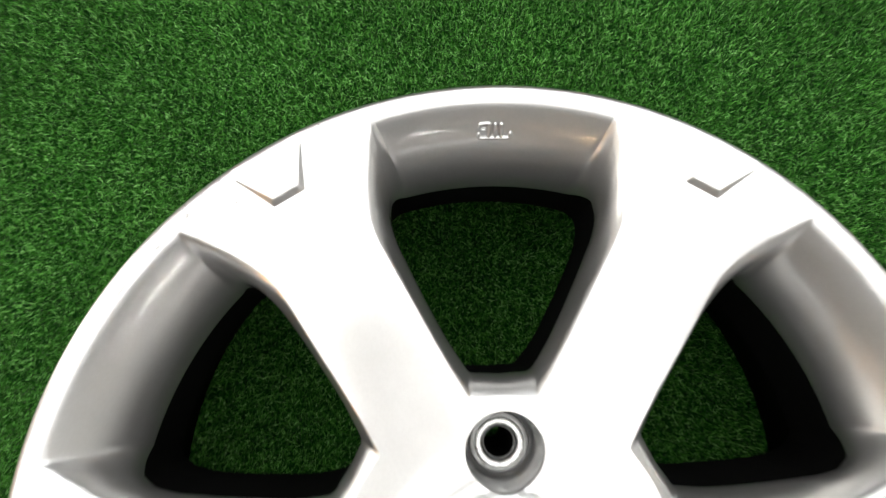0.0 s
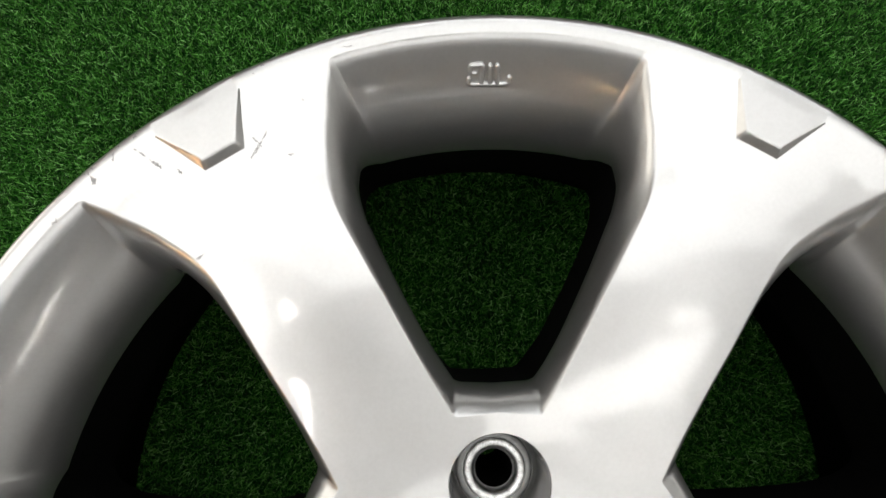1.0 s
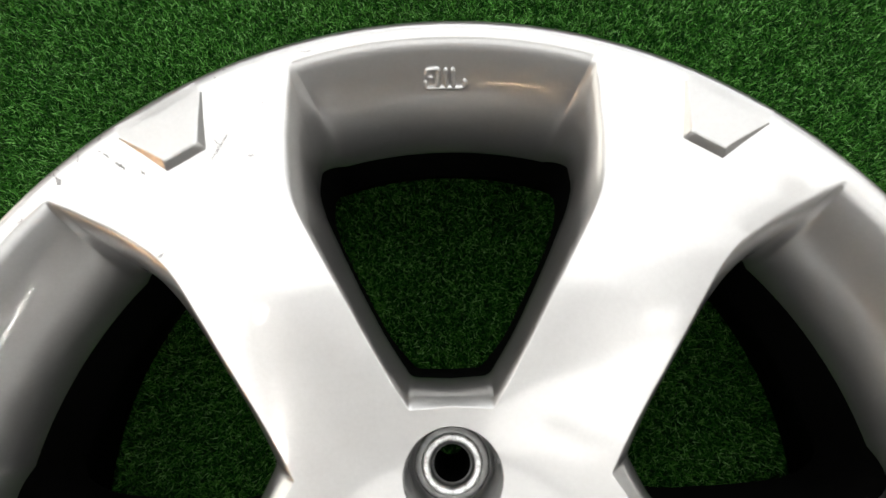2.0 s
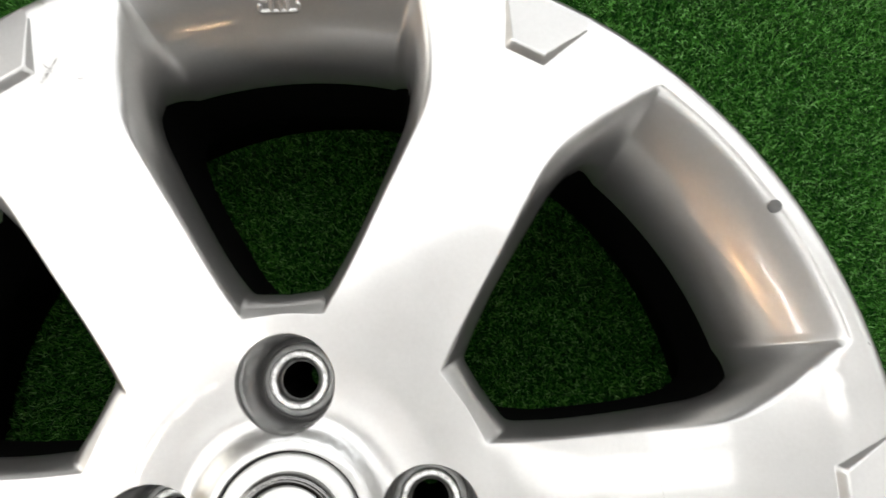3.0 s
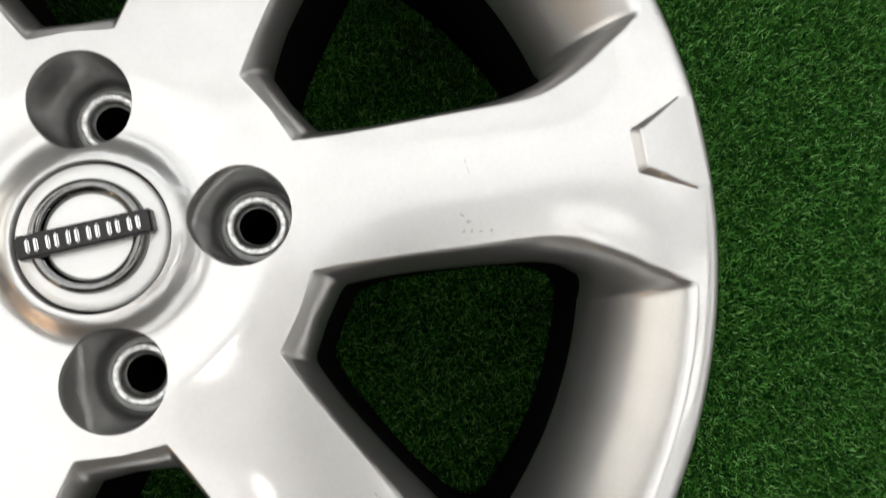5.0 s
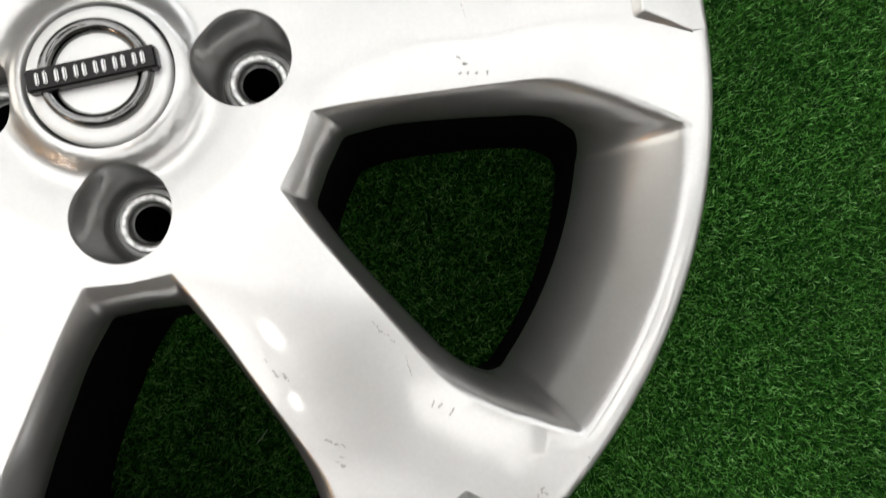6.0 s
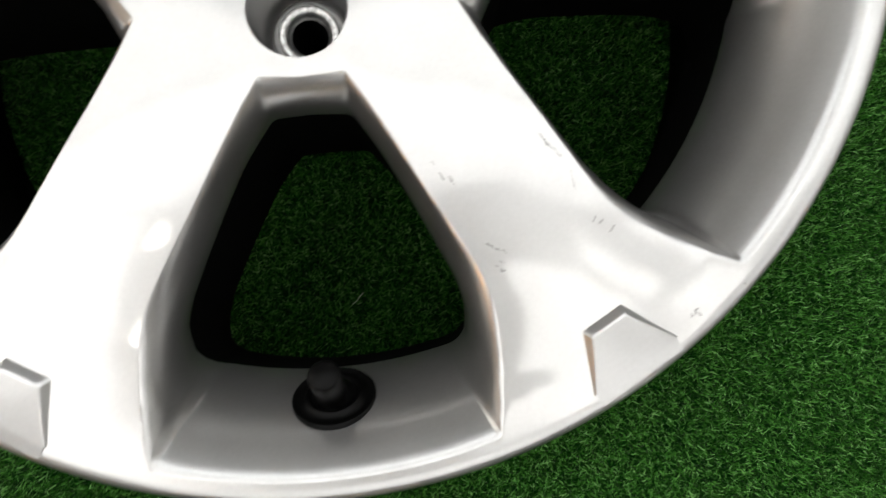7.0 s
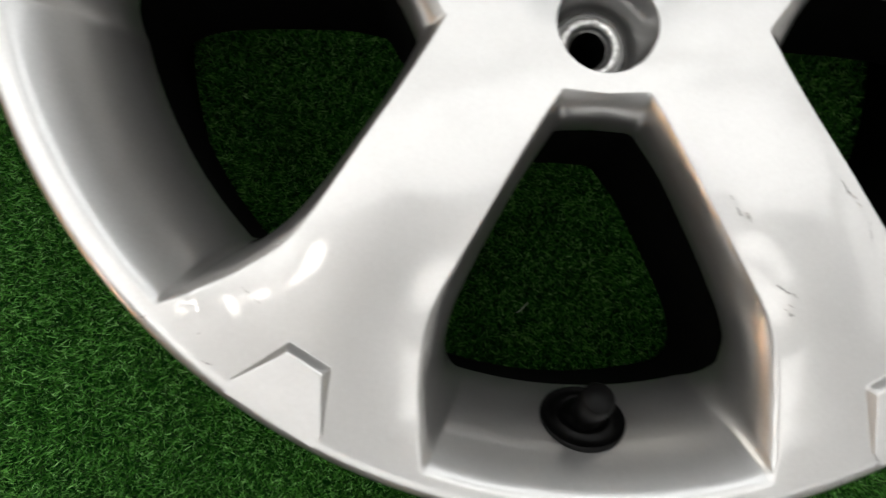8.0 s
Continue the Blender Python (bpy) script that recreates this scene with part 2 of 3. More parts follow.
def tube_lamp(x0, y0, x1, y1, z, material, label):
    """A thin straight tube lamp on two short brackets, along a wall."""
    lamp = tagged(empty("tube_lamp", ((x0 + x1) / 2, (y0 + y1) / 2, z)), label, "lamp", "tube lamps on the walls")
    long, turn = math.hypot(x1 - x0, y1 - y0), math.atan2(y1 - y0, x1 - x0)
    lay = Matrix.Rotation(turn, 4, "Z") @ Matrix.Translation((-long / 2, 0, 0)) @ Matrix.Rotation(radians(90), 4, "Y")

    def rod(name, r, a, b, material, label=""):
        bm = lathe([(r * 0.6, a), (r, a + 0.004), (r, b - 0.004), (r * 0.6, b)], 20)
        cap_ring(bm, a, r * 0.6)
        cap_ring(bm, b, r * 0.6)
        bmesh.ops.transform(bm, matrix=lay, verts=bm.verts)
        bmesh.ops.recalc_face_normals(bm, faces=bm.faces)
        part(name, bm, material, lamp, label)

    rod("tube", 0.012, 0.02, long - 0.02, material, "glowing tube")
    for a in (0.0, long - 0.025):
        rod("end_cap", 0.017, a, a + 0.025, FRAME)
    for a in (0.012, long - 0.012):
        bm = box(bmesh.new(), a - 0.008, -0.062, -0.008, a + 0.008, -0.012, 0.008, 0.002)
        bmesh.ops.transform(bm, matrix=Matrix.Rotation(turn, 4, "Z") @ Matrix.Translation((-long / 2, 0, 0)), verts=bm.verts)
        part("bracket", bm, FRAME, lamp, smooth=False)


room()
tube_lamp(-HALF + 0.06, -0.95, -HALF + 0.06, -1.65, 0.56, TUBE_WARM, "thin warm tube lamp low on brown panelling")
tube_lamp(-HALF + 0.06, -1.05, -HALF + 0.06, -1.60, 1.26, TUBE_WHITE, "thin white tube lamp on a plain painted wall")
tube_lamp(1.70, -HALF + 0.06, 2.35, -HALF + 0.06, 1.20, TUBE_WHITE, "thin white tube lamp on a plain painted wall")
tube_lamp(-0.30, -HALF + 0.06, -0.10, -HALF + 0.06, 0.82, TUBE_WARM, "short warm tube lamp on a plain painted wall")
tube_lamp(0.50, -HALF + 0.06, 0.62, -HALF + 0.06, 0.80, TUBE_WHITE, "short white tube lamp on a plain painted wall")
ceiling_panel(*PANEL, DIFFUSER)
ceiling_panel(*PANEL_WEST, DIFFUSER)
for panel_at in DIM_PANELS:
    ceiling_panel(*panel_at, DIM_DIFFUSER)
for lamp_at in LAMPS:
    ceiling_panel(*lamp_at, LAMP_DIFFUSER)
for spot in SPOTS:
    downlight(*spot)


# ---- alloy wheel ----
RIM_R, HUB_R, RIM_IN = 0.2150, 0.079, 0.2035
# the casting is deepened to this height to keep light out of the openings
BACK_Z = 0.070
LUG_AT, LUG_R, CAP_R = 0.050, 0.0183, 0.0272
FACE_R = np.array([0.0, 0.0296, 0.0312, 0.0345, 0.040, 0.047, 0.058, 0.075, 0.10, 0.13, 0.16, 0.185, 0.197, 0.207, 0.2150, 0.23])
FACE_Z = np.array([0.1600, 0.1598, 0.1592, 0.1555, 0.1542, 0.1555, 0.1568, 0.1572, 0.1585, 0.1600, 0.1606, 0.1607, 0.1609, 0.1615, 0.1622, 0.1634])
_fine = np.linspace(0, 0.23, 921)
_kernel = np.exp(-0.5 * (np.arange(-24, 25) / 7.0) ** 2)
_kernel /= _kernel.sum()
_raw = np.interp(_fine, FACE_R, FACE_Z)
_smooth = np.convolve(np.pad(_raw, 24, mode="edge"), _kernel, mode="valid")


def face_height(x, y):
    """The height of the wheel's outer face, without its openings."""
    x, y = np.asarray(x, float), np.asarray(y, float)
    r = np.hypot(x, y)
    a = np.arctan2(y, x)
    off = (a + math.pi / 6) % (math.pi / 3) - math.pi / 6
    across = r * np.sin(off) / 0.032
    blend = np.clip((r - 0.075) / 0.03, 0, 1) * np.clip((0.205 - r) / 0.03, 0, 1)
    return np.interp(r, _fine, _smooth) - 0.0016 * blend * across ** 2


def face_normal(x, y):
    e = 2e-4
    nx = -(face_height(x + e, y) - face_height(x - e, y)) / (2 * e)
    ny = -(face_height(x, y + e) - face_height(x, y - e)) / (2 * e)
    n = np.stack([nx, ny, np.ones_like(nx)], -1)
    return n / np.linalg.norm(n, axis=-1, keepdims=True)


def spline(points, count):
    """count points along a smooth line through points, evenly spaced, without the last."""
    pts = [np.array(q, float) for q in points]
    pts = [2 * pts[0] - pts[1], *pts, 2 * pts[-1] - pts[-2]]
    dense = []
    for i in range(1, len(pts) - 2):
        for t in np.linspace(0, 1, 24, endpoint=False):
            a, b, c, d = pts[i - 1:i + 3]
            dense.append(0.5 * (2 * b + (c - a) * t + (2 * a - 5 * b + 4 * c - d) * t * t + (3 * b - a - 3 * c + d) * t ** 3))
    dense.append(pts[-2])
    dense = np.array(dense)
    way = np.concatenate([[0], np.cumsum(np.hypot(*np.diff(dense, axis=0).T))])
    at = np.linspace(0, way[-1], count, endpoint=False)
    return np.stack([np.interp(at, way, dense[:, k]) for k in (0, 1)], -1)


N_OUT, N_FAN, N_SIDE, N_TURN, N_IN = 18, 8, 44, 5, 8
# where the outline passes from its outer arc to the corner, the side, the inner corner and the foot
K_FAN, K_SIDE = N_OUT, N_OUT + N_FAN
K_TURN, K_FOOT = K_SIDE + N_SIDE, K_SIDE + N_SIDE + N_TURN


def stretch(line, start, end, count):
    """count points along a fine line between two distances, without the last; distances from the end are negative."""
    way = np.concatenate([[0], np.cumsum(np.hypot(*np.diff(line, axis=0).T))])
    at = np.linspace(start, way[-1] + end, count, endpoint=False)
    return np.stack([np.interp(at, way, line[:, k]) for k in (0, 1)], -1)


def bend(a, corner, b, count):
    """count points round a softened corner, without the last."""
    t = np.linspace(0, 1, count, endpoint=False)[:, None]
    return (1 - t) ** 2 * a + 2 * t * (1 - t) * corner + t ** 2 * b


def opening(outer_r, corner_deg, side, inner, cut, foot_cut, pinch=0.0):
    """One closed outline of a window, along and across its radius in millimetres; cut: how far its outer corners are rounded."""
    a = np.radians(corner_deg) * np.linspace(0, 1, 120)
    r = 1000 * (outer_r - pinch * np.linspace(0, 1, 120) ** 4)
    arc = np.stack([r * np.cos(a), r * np.sin(a)], -1)
    corner, heel = arc[-1], np.array(side[-1], float)
    edge = np.vstack([spline([corner, *side], 400), heel])
    foot = np.linspace(heel, inner, 60)
    pieces = [
        stretch(arc, 0, -cut, N_OUT),
        bend(stretch(arc[::-1], cut, 0, 2)[0], corner, stretch(edge, cut, 0, 2)[0], N_FAN),
        stretch(edge, cut, -foot_cut, N_SIDE),
        bend(stretch(edge[::-1], foot_cut, 0, 2)[0], heel, stretch(foot, foot_cut, 0, 2)[0], N_TURN),
        stretch(foot, foot_cut, 0, N_IN),
        [inner],
    ]
    half = np.concatenate(pieces)
    return np.concatenate([half, half[1:-1][::-1] * (1, -1)]) / 1000


RIM_EDGE = opening(RIM_R, 16.1, [(198, 60.9), (186, 62.0), (172, 61.9), (162, 61.0), (154, 59.0), (146, 55.6), (134, 49.2), (118, 40.5), (101, 31.4), (85, 22.5), (73.8, 15.5)], (75.0, 0), 1.5, 1.0, 0.0005)
LOW_R, LOW_Z = 0.1824, 0.119
LOW_EDGE = opening(LOW_R, 15.7, [(174, 50.4), (168, 51.2), (160, 51.2), (150, 48.6), (140, 44.2), (130, 39.6), (115, 32.2), (100, 24.2), (84.2, 14.2)], (83.2, 0), 7.0, 3.0)
# where the walls end, and the wider outline behind that edge
BACK_EDGE = opening(0.1838, 16.7, [(175, 54.6), (168, 56.2), (160, 56.0), (150, 53.2), (140, 48.8), (130, 44.0), (115, 36.0), (100, 27.6), (85.6, 16.0)], (85.0, 0), 7.0, 3.0)
LEVELS_SIDE = [(0, 0), (0.05, 0.007), (0.12, 0.031), (0.21, 0.077), (0.32, 0.153), (0.45, 0.266), (0.60, 0.404), (0.75, 0.573), (0.89, 0.777), (1, 1)]
LEVELS_OUT = [(0, 0), (0.035, 0.008), (0.08, 0.027), (0.15, 0.068), (0.26, 0.150), (0.41, 0.262), (0.56, 0.415), (0.72, 0.590), (0.88, 0.790), (1, 1)]
LEVELS_IN = [(0, 0), (0.05, 0.018), (0.14, 0.060), (0.26, 0.118), (0.39, 0.185), (0.52, 0.275), (0.66, 0.410), (0.79, 0.575), (0.90, 0.765), (1, 1)]


def low_heights():
    """The height at which the wall ends, for each point of the outline."""
    n = len(RIM_EDGE)
    k = np.minimum(np.arange(n), n - np.arange(n))
    return np.interp(k, [0, K_FAN - 2, K_FAN, K_SIDE, K_SIDE + 5, K_TURN, K_FOOT, K_FOOT + N_IN], [LOW_Z, LOW_Z, 0.119, 0.134, 0.139, 0.143, 0.145, 0.145])


def wall_levels():
    """How far in and down the window's wall is, for each point of its outline and each level."""
    n = len(RIM_EDGE)
    out = []
    for i in range(n):
        k = min(i, n - i)
        # the three kinds of wall pass into one another round the corners
        side = float(np.interp(k, [K_FAN, K_SIDE], [0, 1]))
        foot = float(np.interp(k, [K_TURN, K_FOOT], [0, 1]))
        mix = (1 - side, side * (1 - foot), foot)
        out.append([tuple(sum(w * row[l][j] for w, row in zip(mix, (LEVELS_OUT, LEVELS_SIDE, LEVELS_IN))) for j in (0, 1)) for l in range(len(LEVELS_SIDE))])
    return np.array(out)


def turned(points, degrees):
    c, s = math.cos(radians(degrees)), math.sin(radians(degrees))
    return np.stack([points[:, 0] * c - points[:, 1] * s, points[:, 0] * s + points[:, 1] * c], -1)


def inside(points, polygon):
    x, y = points[:, 0], points[:, 1]
    hit = np.zeros(len(points), bool)
    for (x0, y0), (x1, y1) in zip(polygon, np.roll(polygon, -1, 0)):
        if y0 != y1:
            hit ^= ((y0 > y) != (y1 > y)) & (x < (x1 - x0) * (y - y0) / (y1 - y0) + x0)
    return hit


def circle(r, count, centre=(0, 0)):
    a = 2 * math.pi * np.arange(count) / count
    return np.stack([centre[0] + r * np.cos(a), centre[1] + r * np.sin(a)], -1)


LUGS = [(LUG_AT * math.cos(radians(a)), LUG_AT * math.sin(radians(a))) for a in (90, 0, -90, 180)]
WINDOWS = (90, 30, -30, -90, -150, 150)


def flat_mesh(loops, holes, step, limit):
    """Triangles of the plan inside radius limit, outside the holes, with the loops as edges."""
    from mathutils.geometry import delaunay_2d_cdt
    pts = list(np.concatenate(loops))
    edges, base = [], 0
    for loop in loops:
        edges += [(base + i, base + (i + 1) % len(loop)) for i in range(len(loop))]
        base += len(loop)
    fixed = np.array(pts)
    n = int(limit / step) + 2
    grid = np.array([((i + 0.5 * (j % 2)) * step, j * step * 0.866) for j in range(-n - 3, n + 4) for i in range(-n, n + 1)])
    grid = grid[np.hypot(*grid.T) < limit - 0.6 * step]
    keep = np.ones(len(grid), bool)
    for h in holes:
        keep &= ~inside(grid, h)
    grid = grid[keep]
    near = np.array([np.min(np.hypot(*(fixed - g).T)) for g in grid])
    grid = grid[near > 0.5 * step]
    allp = np.concatenate([fixed, grid])
    v, _, f, *_ = delaunay_2d_cdt([Vector(q) for q in allp], edges, [], 0, 1e-7)
    v = np.array([tuple(q) for q in v])
    f = np.array(f)
    mid = v[f].mean(1)
    ok = np.hypot(*mid.T) < limit
    for h in holes:
        ok &= ~inside(mid, h)
    f = f[ok]
    cross = (v[f[:, 1], 0] - v[f[:, 0], 0]) * (v[f[:, 2], 1] - v[f[:, 0], 1]) - (v[f[:, 1], 1] - v[f[:, 0], 1]) * (v[f[:, 2], 0] - v[f[:, 0], 0])
    f[cross < 0] = f[cross < 0][:, ::-1]
    return v, f


def alloy_wheel():
    wheel = tagged(empty("alloy_wheel", (0, 0, 0)), "silver painted six-spoke alloy wheel lying face up on green turf", "wheel")
    V, F, kinds = [], [], []
    fixed_normal = {}

    def put(points):
        base = len(V)
        V.extend(map(tuple, points))
        return base

    edges = [turned(RIM_EDGE, a) for a in WINDOWS]
    lows = [turned(LOW_EDGE, a) for a in WINDOWS]
    backs = [turned(BACK_EDGE, a) for a in WINDOWS]
    lug_loops = [circle(LUG_R, 48, c) for c in LUGS]
    rim_loop, cap_loop = circle(0.2162, 240), circle(CAP_R, 72)
    plan, tris = flat_mesh([*edges, *lug_loops, rim_loop, cap_loop], [*edges, *lug_loops, cap_loop], 0.003, 0.2162)
    z = face_height(plan[:, 0], plan[:, 1])
    base = put(np.column_stack([plan, z]))
    for i, n in enumerate(face_normal(plan[:, 0], plan[:, 1])):
        fixed_normal[base + i] = n
    key = {(round(x, 5), round(y, 5)): base + i for i, (x, y) in enumerate(plan)}
    for t in tris:
        c = plan[t].mean(0)
        r, a = math.hypot(*c), math.degrees(math.atan2(c[1], c[0]))
        kinds.append("hub" if r < HUB_R else "rim" if r > RIM_IN else "spoke %d" % (round(a / 60) % 6))
        F.append(tuple(base + k for k in t))

    def on_face(q):
        k = (round(float(q[0]), 5), round(float(q[1]), 5))
        if k in key:
            return key[k]
        d = np.hypot(plan[:, 0] - q[0], plan[:, 1] - q[1])
        return base + int(np.argmin(d))

    # the windows' walls
    levels = wall_levels()
    n = len(RIM_EDGE)
    for w, (top, low) in enumerate(zip(edges, lows)):
        ring = [on_face(q) for q in top]
        zt, zl = face_height(top[:, 0], top[:, 1]), low_heights()
        for l in range(1, levels.shape[1] + 2):
            if l < levels.shape[1]:
                a, d = levels[:, l, 0], levels[:, l, 1]
                xy = top + (low - top) * a[:, None]
                zz = zt + (zl - zt) * d
            elif l == levels.shape[1]:
                xy, zz = low + 0.55 * (backs[w] - low), zl - 0.006
            else:
                # an added wall down to the deepened back, to block light
                xy, zz = backs[w], np.full(n, BACK_Z)
            b = put(np.column_stack([xy, zz]))
            nxt = [b + i for i in range(n)]
            for i in range(n):
                j = (i + 1) % n
                k = min(i, n - 1 - i)
                if k < K_FAN + N_FAN // 2:
                    kind = "rim"
                elif k < K_TURN + N_TURN // 2:
                    side = WINDOWS[w] + (30 if i < n / 2 else -30)
                    kind = "spoke %d" % (round(side / 60) % 6)
                else:
                    kind = "hub"
                F.append((ring[i], ring[j], nxt[j], nxt[i]))
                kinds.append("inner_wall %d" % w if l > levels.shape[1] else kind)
            ring = nxt
    # the lug holes' walls
    for c, loop in zip(LUGS, lug_loops):
        ring = [on_face(q) for q in loop]
        rows = [(0.0181, None, 0.0003), (0.0178, None, 0.0010), (0.0176, None, 0.0024), (0.0173, 0.145, 0), (0.0171, 0.1262, 0), (0.0150, 0.1255, 0)]
        zt = face_height(loop[:, 0], loop[:, 1])
        for r, height, drop in rows:
            q = circle(r, 48, c)
            b = put(np.column_stack([q, zt - drop if height is None else np.full(48, height)]))
            nxt = [b + i for i in range(48)]
            for i in range(48):
                j = (i + 1) % 48
                F.append((ring[i], ring[j], nxt[j], nxt[i]))
                kinds.append("hub")
            ring = nxt
    # the collar round the middle cap
    ring = [on_face(q) for q in cap_loop]
    for r, drop in ((0.0269, 0.0003), (0.0267, 0.0011), (0.0266, 0.004), (0.0266, 0.012)):
        q = circle(r, 72)
        b = put(np.column_stack([q, face_height(cap_loop[:, 0], cap_loop[:, 1]) - drop]))
        nxt = [b + i for i in range(72)]
        for i in range(72):
            j = (i + 1) % 72
            F.append((ring[i], ring[j], nxt[j], nxt[i]))
            kinds.append("hub")
        ring = nxt
    # the lip, the outer barrel and the inner barrel
    ring = [on_face(q) for q in rim_loop]
    barrel = [(0.2178, 0.16235), (0.2194, 0.1623), (0.2207, 0.1618), (0.2216, 0.1610), (0.2221, 0.1600), (0.2219, 0.1590), (0.2208, 0.1570), (0.2180, 0.1545), (0.2140, 0.1500),
              (0.2110, 0.1440), (0.2050, 0.1320), (0.1960, 0.1180), (0.1890, 0.1000), (0.1880, 0.0600), (0.2000, 0.0400), (0.2020, 0.0120), (0.2070, 0.0090), (0.2180, 0.0070), (0.2208, 0.0030),
              (0.2206, -0.0020), (0.2185, -0.0060), (0.2100, -0.0055), (0.2000, 0.0010), (0.1960, 0.0200), (0.1920, 0.0420), (0.1860, 0.0600), (0.1850, 0.0640), (0.1848, 0.0680), (0.1850, BACK_Z)]
    for r, height in barrel:
        b = put(np.column_stack([circle(r, 240), np.full(240, height)]))
        nxt = [b + i for i in range(240)]
        for i in range(240):
            j = (i + 1) % 240
            F.append((ring[i], nxt[i], nxt[j], ring[j]))
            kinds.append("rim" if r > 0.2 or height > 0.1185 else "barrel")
        ring = nxt
    # the back of the hub and spokes
    bores = [circle(0.0068, 32, c) for c in LUGS]
    plan2, tris2 = flat_mesh([*backs, *bores, circle(0.1855, 240)], [*backs, *bores], 0.006, 0.1855)
    b = put(np.column_stack([plan2, np.full(len(plan2), BACK_Z)]))
    for t in tris2:
        c = plan2[t].mean(0)
        a = math.degrees(math.atan2(c[1], c[0]))
        kinds.append("back")
        F.append(tuple(b + k for k in t[::-1]))

    P = np.array(V)
    total = np.zeros_like(P)
    for f in F:
        q = P[list(f)]
        nn = np.cross(q[2] - q[0], q[-1] - q[1]) if len(f) == 4 else np.cross(q[1] - q[0], q[2] - q[0])
        for k in f:
            total[k] += nn
    total /= np.maximum(np.linalg.norm(total, axis=1, keepdims=True), 1e-12)
    for k, nn in fixed_normal.items():
        total[k] = nn
    pieces = {}
    for f, kind in zip(F, kinds):
        pieces.setdefault(kind, []).append(f)
    made = {}
    for kind in sorted(pieces):
        used = sorted({k for f in pieces[kind] for k in f})
        index = {k: i for i, k in enumerate(used)}
        name = kind.split()[0]
        # barrel, back and inner walls take the near-black shade colour
        label = {"hub": "silver hub with four deep wheel bolt holes", "rim": "silver rim with a scuffed outer lip", "spoke": "", "barrel": "inner barrel coloured near black as shade", "back": "back of the casting coloured near black as shade", "inner_wall": "dull dark inner wall of an opening"}[name]
        made[kind] = arrays(name, P[used], [[index[k] for k in f] for f in pieces[kind]], SHADE_DARK if name in ("barrel", "back", "inner_wall") else SILVER, wheel, label, total[used])
    return wheel, made


wheel, wheel_parts = alloy_wheel()


def chevron_pad(angle, parent):
    """The raised pad at a spoke's outer end."""
    low = [(214.4, 17.8), (204.0, 12.8), (194.0, 8.3), (194.0, -8.3), (204.0, -12.8), (214.4, -17.8)]
    high = [(214.2, 17.0), (205.0, 11.2), (197.4, 6.7), (197.4, -6.7), (205.0, -11.2), (214.2, -17.0)]

    def along(pts):
        q = np.array(pts) / 1000
        rows = []
        for a, b in zip(q, q[1:]):
            for t in np.linspace(0, 1, 8, endpoint=False):
                rows.append(a + (b - a) * t)
        rows.append(q[-1])
        return turned(np.array(rows), angle)

    a, b = along(low), along(high)
    n = len(a)
    verts, faces = [], []
    steps = [(0.0, 0.0), (0.02, 0.0), (0.10, 0.05), (0.20, 0.15), (0.38, 0.35), (0.60, 0.60), (0.82, 0.84), (1.0, 1.0), (1.06, 1.0)]
    centre = turned(np.array([[0.2135, 0.0]]), angle)[0]

    out = turned(np.array([[1.0, 0.0]]), angle)[0]

    def top(xy):
        plane = 0.1638 - 0.06 * (xy @ out - 0.1974)
        ground = face_height(xy[:, 0], xy[:, 1]) + 0.00012
        return 0.5 * (plane + ground + np.sqrt((plane - ground) ** 2 + 0.0004 ** 2))

    for k, s in steps:
        xy = a + (b - a) * min(k, 1.0)
        if k > 1:
            xy = b + (centre - b) * 0.04
        f = face_height(xy[:, 0], xy[:, 1])
        zz = f + (top(xy) - f) * s + 0.00002
        verts += list(np.column_stack([xy, zz]))
    rings = len(steps)
    for k in (0.3, 0.55, 0.8, 1.0):
        xy = b + (centre - b) * k
        verts += list(np.column_stack([xy, top(xy)]))
        rings += 1
    for l in range(rings - 1):
        for i in range(n - 1):
            faces.append((l * n + i, l * n + i + 1, (l + 1) * n + i + 1, (l + 1) * n + i))
    # the outer end, rounded down to the lip
    first = len(steps) - 2
    rows = [l * n for l in range(first, rings)] + [l * n + n - 1 for l in range(rings - 2, first - 1, -1)]
    last = rows
    for push, drop in ((0.0014, 0.10), (0.0030, 0.45), (0.0050, 1.03)):
        nxt = []
        for k in rows:
            x, y, zz = verts[k]
            q = np.array((x, y)) + out * push
            ground = float(face_height(*q))
            nxt.append(len(verts))
            verts.append((q[0], q[1], zz + (ground - zz) * drop))
        for i in range(len(rows) - 1):
            faces.append((last[i + 1], nxt[i + 1], nxt[i], last[i]))
        last = nxt
    P = np.array(verts)
    normals = np.zeros_like(P)
    for f in faces:
        q = P[list(f)]
        c = np.cross(q[2] - q[0], q[3] - q[1])
        for k in f:
            normals[k] += c
    flat = face_normal(P[:, 0], P[:, 1])
    size = np.linalg.norm(normals, axis=1, keepdims=True)
    normals = np.where(size > 1e-12, normals / np.maximum(size, 1e-12), flat)
    normals[:2 * n] = flat[:2 * n]
    normals *= np.where(normals[:, 2:] < 0, -1, 1)
    number = np.arange(len(P))
    level = (number // n >= len(steps) - 1) & (number < rings * n)
    e = 2e-4
    xy = P[level, :2]
    slope = np.stack([top(xy + (-e, 0)) - top(xy + (e, 0)), top(xy + (0, -e)) - top(xy + (0, e)), np.full(len(xy), 2 * e)], -1)
    normals[level] = slope / np.linalg.norm(slope, axis=1, keepdims=True)
    return arrays("pad", verts, faces, SILVER, parent, "raised chevron pad at the spoke's end", normals)


for k in range(6):
    chevron_pad(60 * k, wheel_parts["spoke %d" % k])


